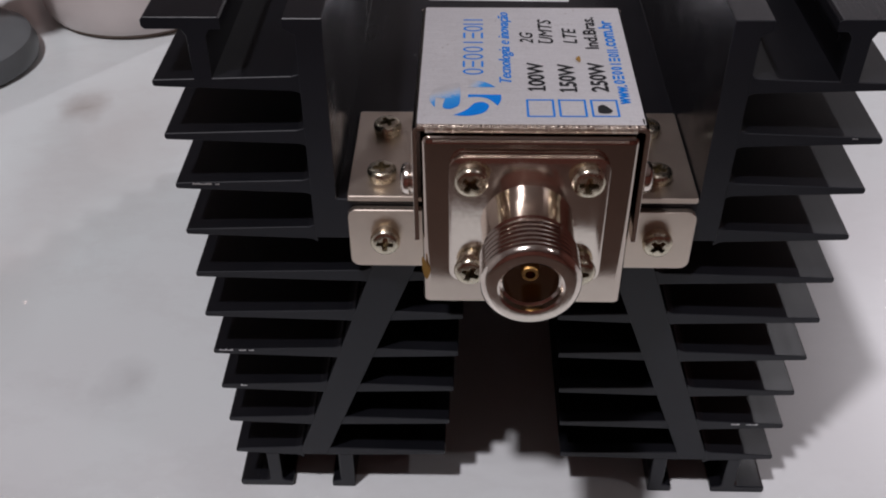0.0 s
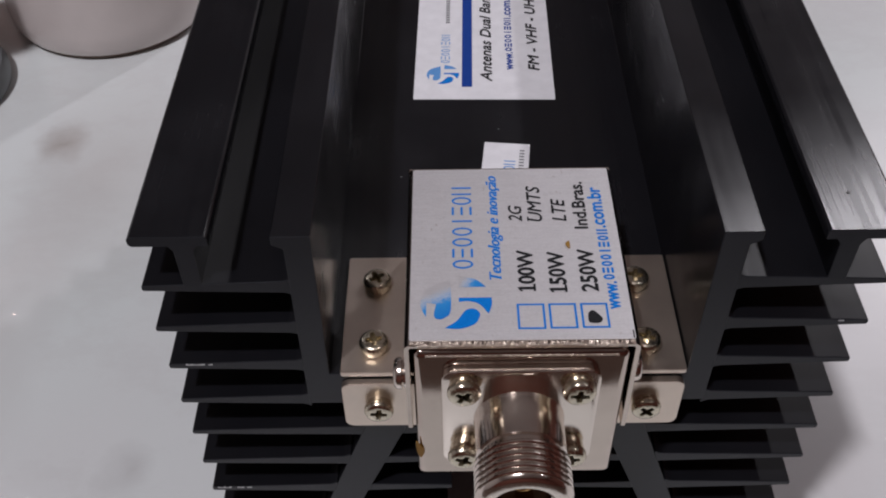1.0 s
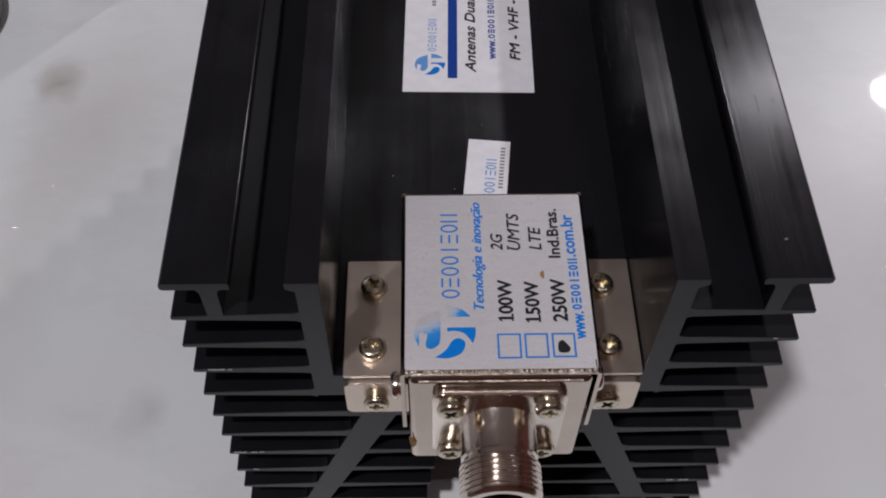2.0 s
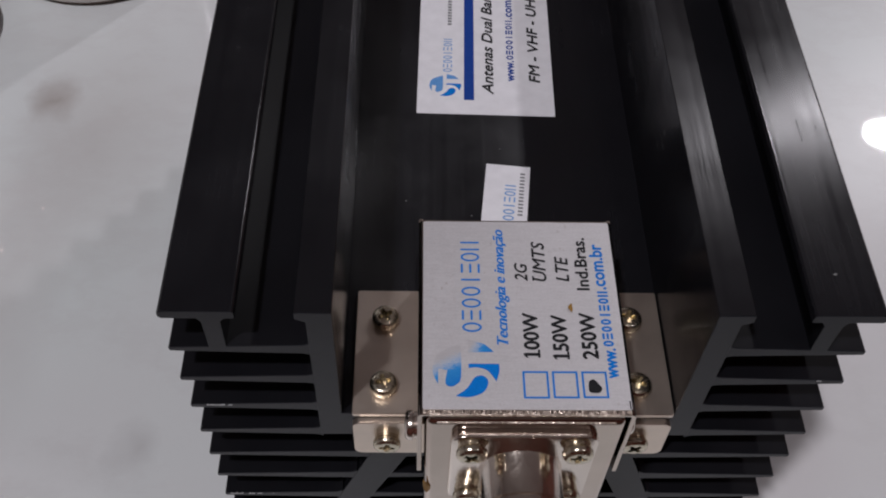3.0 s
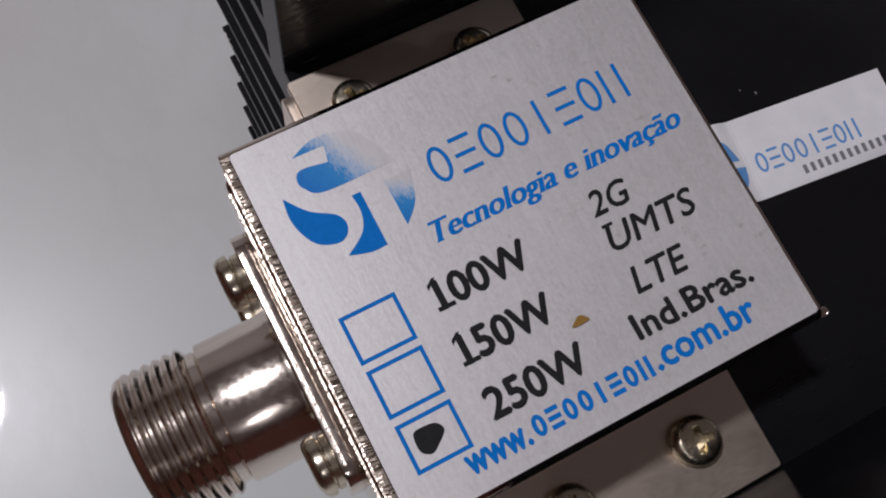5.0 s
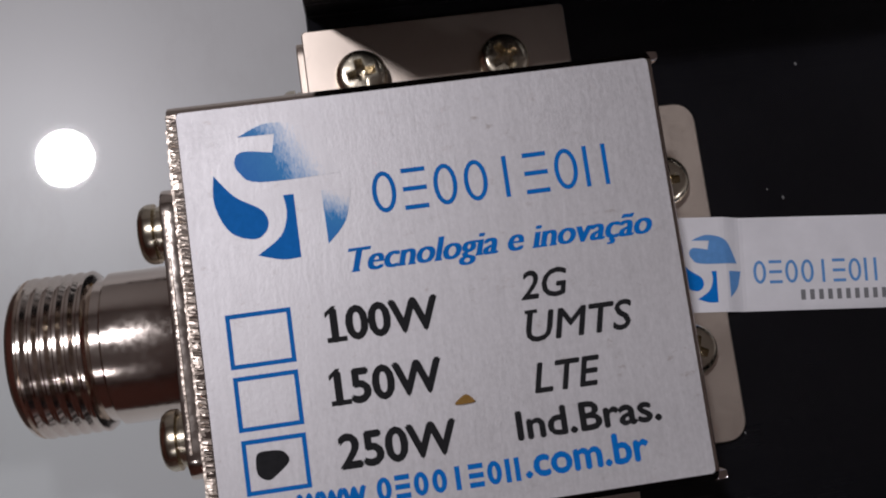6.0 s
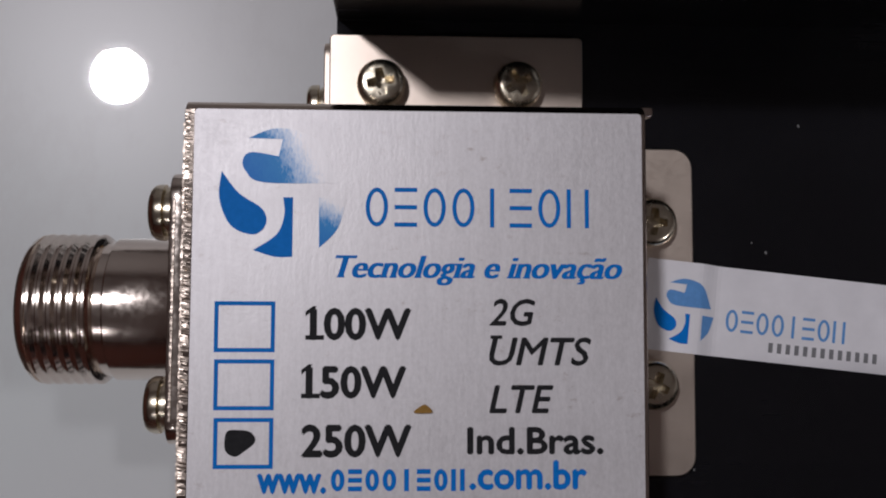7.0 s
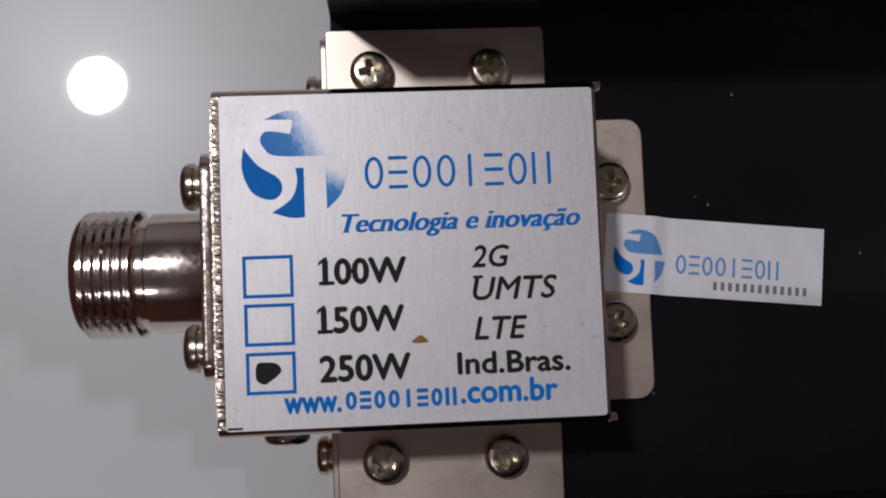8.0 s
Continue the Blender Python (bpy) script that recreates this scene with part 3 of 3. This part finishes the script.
# ---- printing on the cover ----
def emblem(parent, cx, cy, r, z, tint=None, shape_of=lambda bm: bm):
    """The round blue mark: four leaf-like pieces (local u along +y, v along +x)."""
    def lay(points):
        return [(cx + v * r, cy + u * r) for u, v in points]
    leaf = smooth_loop([(-0.95, -0.32), (-0.95, -0.32), (-0.98, 0.1), (-0.8, 0.52), (-0.45, 0.66), (-0.26, 0.5), (-0.32, 0.26), (-0.68, 0.02)], 5)
    blob = smooth_loop([(-0.63, -0.5), (-0.5, -0.62), (-0.08, -0.56), (-0.08, -0.56), (-0.02, -0.83), (-0.02, -0.83), (-0.55, -0.84), (-0.55, -0.84), (-0.08, -1.0), (0.5, -0.82), (0.86, -0.15), (0.86, -0.15), (-0.3, -0.15), (-0.58, -0.32)], 5)
    tail = smooth_loop([(0.0, 0.08), (0.0, 0.08), (0.15, 0.08), (0.15, 0.08), (0.15, 1.0), (0.15, 1.0), (-0.12, 1.0), (-0.45, 0.9), (-0.45, 0.9), (-0.1, 0.66), (0.02, 0.36)], 5)
    side = smooth_loop([(0.55, 0.08), (0.55, 0.08), (0.98, 0.09), (0.98, 0.09), (0.84, 0.56), (0.56, 0.86), (0.56, 0.86)], 5)
    spots = ((leaf, BLUE), (tail, BLUE),
             (blob, tint or fading_ink("fading_blue", (0.004, 0.19, 0.62), (0.7, 0.687, 0.7), (cx - 0.2 * r, cy - 0.5 * r), (cx - 0.75 * r, cy + 0.55 * r))),
             (side, tint or fading_ink("fading_blue", (0.004, 0.2, 0.62), (0.7, 0.687, 0.7), (cx + 0.8 * r, cy + 0.55 * r), (cx + 0.05 * r, cy + 0.9 * r))))
    for shape, mat in spots:
        part("emblem_piece", shape_of(sheet(lay(shape), z)), mat, parent)


def top_label():
    z = 105.13
    label = part("top_label", prism(rounded(-16.65, 18.75, -11.95, 28.2, 0.35, 3), 104.98, 105.1, "z"), FILM, LOAD, "silver film label with blue and black printing")
    emblem(label, -9.2, -4.0, 5.75, z)
    emblem_row("brand_shape", BLUE, label, 3.3, 23.9, -9.7, -6.2, z, 0.38, 0.22)
    writing("Tecnologia e inovação", BLUE, label, 0.8, 26.2, -1.65, 2.1, z, 0.3, 0.04, serif=True)
    for n, (words, y0, y1) in enumerate((("100W", -2.0, 7.3), ("150W", -2.3, 6.9), ("250W", -2.0, 7.4))):
        foot, strokes = 3.75 + 5.1 * n, ()
        if words[0] == "1":   # the flag and foot of the printed numeral
            strokes = (quad(foot - 0.3, foot + 0.1, y0 + 0.12, y0 + 1.75, z + 0.024),
                       sheet([(foot - 2.85, y0 + 0.75), (foot - 2.85, y0 + 1.1), (foot - 1.95, y0 + 0.12), (foot - 2.38, y0 + 0.12)], z + 0.024))
            y0 += 0.62
        writing(words, INK, label, y0, y1, foot, 2.75, z, 0.0, 0.034, strokes=strokes)
    writing("2G", INK, label, 14.4, 18.4, 2.5, 2.4, z, 0.22, 0.018)
    writing("UMTS", INK, label, 14.4, 23.4, 6.0, 2.5, z, 0.22, 0.018, (quad(3.42, 3.72, 14.45, 15.5, z + 0.024),))
    writing("LTE", INK, label, 14.4, 20.0, 10.2, 2.5, z, 0.22, 0.018)
    writing("Ind.Bras.", INK, label, 12.5, 24.4, 13.75, 2.35, z, 0.0, 0.03)
    writing("www.", BLUE, label, -5.8, 0.0, 17.1, 2.5, z, 0.0, 0.03)
    emblem_row("address_shape", BLUE, label, 0.5, 12.5, 15.1, 17.0, z, 0.42, 0.2)
    writing(".com.br", BLUE, label, 12.7, 22.9, 16.8, 2.5, z, 0.0, 0.03)
    for n in range(3):
        x0, x1, y0, y1, w = 0.5 + 5.08 * n, 4.95 + 5.05 * n, -9.85 + 0.06 * n, -4.55, 0.36
        part("tick_box", joined([quad(x0, x0 + w, y0, y1, z), quad(x1 - w, x1, y0, y1, z), quad(x0 + w, x1 - w, y0, y0 + w, z), quad(x0 + w, x1 - w, y1 - w, y1, z)]), BLUE, label)
    part("pen_mark", sheet(smooth_loop([(11.9, -8.6), (11.7, -7.6), (11.9, -6.5), (12.7, -6.1), (13.6, -7.1), (14.0, -7.9), (13.4, -8.7)]), z), INK, label, "black pen blot in the third box")
    part("corner_mark", quad(18.35, 18.58, -11.8, -10.2, z), INK, label, "dark mark along the label's corner")
    part("speck", prism(smooth_loop([(10.2, 7.7), (9.7, 8.2), (9.5, 8.7), (9.9, 9.2), (10.2, 9.2)], 4), 105.08, 105.4, "z"), RUST, label, "brown speck")


top_label()


# ---- stickers on the channel floor ----
def stuck(bm, over=0.0, edge=39.4):
    """Lays a flat piece on the channel floor; its near end climbs over the rear tab."""
    for v in bm.verts:
        t = min(1.0, max(0.0, (edge + 3.0 - v.co.y) / 2.8))
        v.co.z += over * t * t * (3 - 2 * t)
    return bm


def refined(bm):
    """Cuts a flat piece finely enough to bend."""
    bmesh.ops.subdivide_edges(bm, edges=bm.edges[:], cuts=5, use_grid_fill=True)
    bmesh.ops.triangulate(bm, faces=bm.faces[:])
    return bm


def spun(ob, x, y, degrees):
    """Turns a sticker with its printing about (x, y)."""
    m = Matrix.Translation((x * MM, y * MM, 0)) @ Matrix.Rotation(radians(degrees), 4, "Z") @ Matrix.Translation((-x * MM, -y * MM, 0))
    ob.matrix_basis = m
    for child in ob.children:
        child.matrix_parent_inverse = Matrix()


def strip(x0, x1, y0, y1, z0, z1, rows):
    """A slab cut into rows along y, so that it can bend."""
    bm = bmesh.new()
    rings = []
    for k in range(rows + 1):
        y = y0 + (y1 - y0) * k / rows
        rings.append([bm.verts.new(p) for p in ((x0, y, z0), (x1, y, z0), (x1, y, z1), (x0, y, z1))])
    for a, b in zip(rings, rings[1:]):
        for n in range(4):
            bm.faces.new((a[n], a[(n + 1) % 4], b[(n + 1) % 4], b[n]))
    bm.faces.new(rings[0])
    bm.faces.new(rings[-1][::-1])
    return bm


def small_sticker():
    z, lift = FLOOR_Z + 0.16, 1.2
    y0, y1, x0, x1 = 33.6, 63.0, -5.1, 5.05
    tag = part("small_sticker", stuck(strip(x0, x1, y0, y1, FLOOR_Z - 0.05, FLOOR_Z + 0.12, 60), lift), PAPER, SINK, "narrow white paper sticker with a blue emblem")
    emblem(tag, 0.4, 38.3, 3.6, z + 0.03, PALE_BLUE, lambda bm: stuck(refined(bm), lift))
    emblem_row("brand_shape", PALE_BLUE, tag, 43.3, 57.4, -0.4, 2.1, z, 0.32, 0.2)
    bar_row("number_bar", GREY_INK, tag, 48.4, 61.4, 2.85, 3.95, 13, z, 0.5)
    spun(tag, 0.0, 33.6, -6.0)


def large_sticker():
    z = FLOOR_Z + 0.16
    x0, y0, w, long = -18.3, 79.4, 33.4, 62.0
    big = part("large_sticker", prism(rounded(x0, x0 + w, y0, y0 + long, 0.2, 2), FLOOR_Z - 0.05, FLOOR_Z + 0.12, "z"), PAPER, SINK, "white paper label with a navy stripe and black writing")
    emblem(big, x0 + 6.8, y0 + 9.8, 3.9, z, PALE_BLUE)
    emblem_row("brand_shape", PALE_BLUE, big, y0 + 14.5, y0 + 27, x0 + 6.2, x0 + 8.4, z, 0.26)
    bar_row("slogan_bar", GREY_INK, big, y0 + 32, y0 + 52, x0 + 7.2, x0 + 8.2, 18, z, 0.35)
    part("stripe", quad(x0 + 11.4, x0 + 13.9, y0 + 4.8, y0 + 56, z), NAVY, big)
    writing("Antenas Dual Band", INK, big, y0 + 7.0, y0 + 47, x0 + 18.6, 2.8, z, 0.3, 0.03)
    writing("www.", NAVY, big, y0 + 11.8, y0 + 19, x0 + 23.9, 2.3, z, 0, 0.034)
    emblem_row("address_shape", NAVY, big, y0 + 19.5, y0 + 34.7, x0 + 22.1, x0 + 23.9, z, 0.42, 0.2)
    writing(".com.br", NAVY, big, y0 + 35, y0 + 47, x0 + 23.9, 2.3, z, 0, 0.034)
    writing("FM - VHF - UHF", INK, big, y0 + 11.5, y0 + 46, x0 + 30.2, 2.7, z, 0.2, 0.036)
    spun(big, x0, y0, -1.2)


small_sticker()
large_sticker()


# ---- other things on the table ----
def round_pot():
    ob = thing("pot", (-148, 254, 0), "cream glazed ceramic pot standing on the table", "pot")
    m = Matrix.Translation((-0.148, 0.254, 0))
    hang("body", mesh_of("body", lathe([(0, 1.5), (37, 1.5), (39.2, 2.2), (40.5, 5), (41, 12), (41, 66), (40, 67), (38.5, 66), (38.5, 8), (0, 6)], 64), CERAMIC, True), ob, m)
    hang("foot_ring", mesh_of("foot_ring", lathe([(33, 0), (37.5, 0), (38, 0.8), (37.5, 2), (33, 2), (33, 0)], 64), CLAY, True), ob, m, "dark unglazed foot ring")


def ball_ornament():
    ob = thing("ornament", (-207, 196, 0), "polished rose metal ball on a round dark grey foot", "ornament")
    m = Matrix.Translation((-0.207, 0.196, 0))
    hang("foot", mesh_of("foot", lathe([(0, 0), (29, 0), (31.5, 1.2), (32, 5), (30.5, 9.5), (26, 12), (9, 14), (6, 17), (5, 24), (4.5, 78), (7, 82), (7, 85), (0, 85)], 64), SLATE, True), ob, m, "dark grey glazed round foot with a slim stem")
    ball = [(20 * math.sin(radians(w)), 102.5 - 20 * math.cos(radians(w))) for w in range(0, 181, 6)]
    hang("ball", mesh_of("ball", lathe(ball, 64), ROSE_POLISHED, True), ob, m)


def rose_cup():
    ob = thing("cup", (-236, 268, 0), "rose-coloured metal cup behind the grey jar", "cup")
    m = Matrix.Translation((-0.236, 0.268, 0))
    hang("body", mesh_of("body", lathe([(0, 0), (26, 0), (29, 2), (33, 40), (33.5, 41), (32.5, 41), (28, 4), (0, 2)], 48), ROSE, True), ob, m)


round_pot()
ball_ornament()
rose_cup()
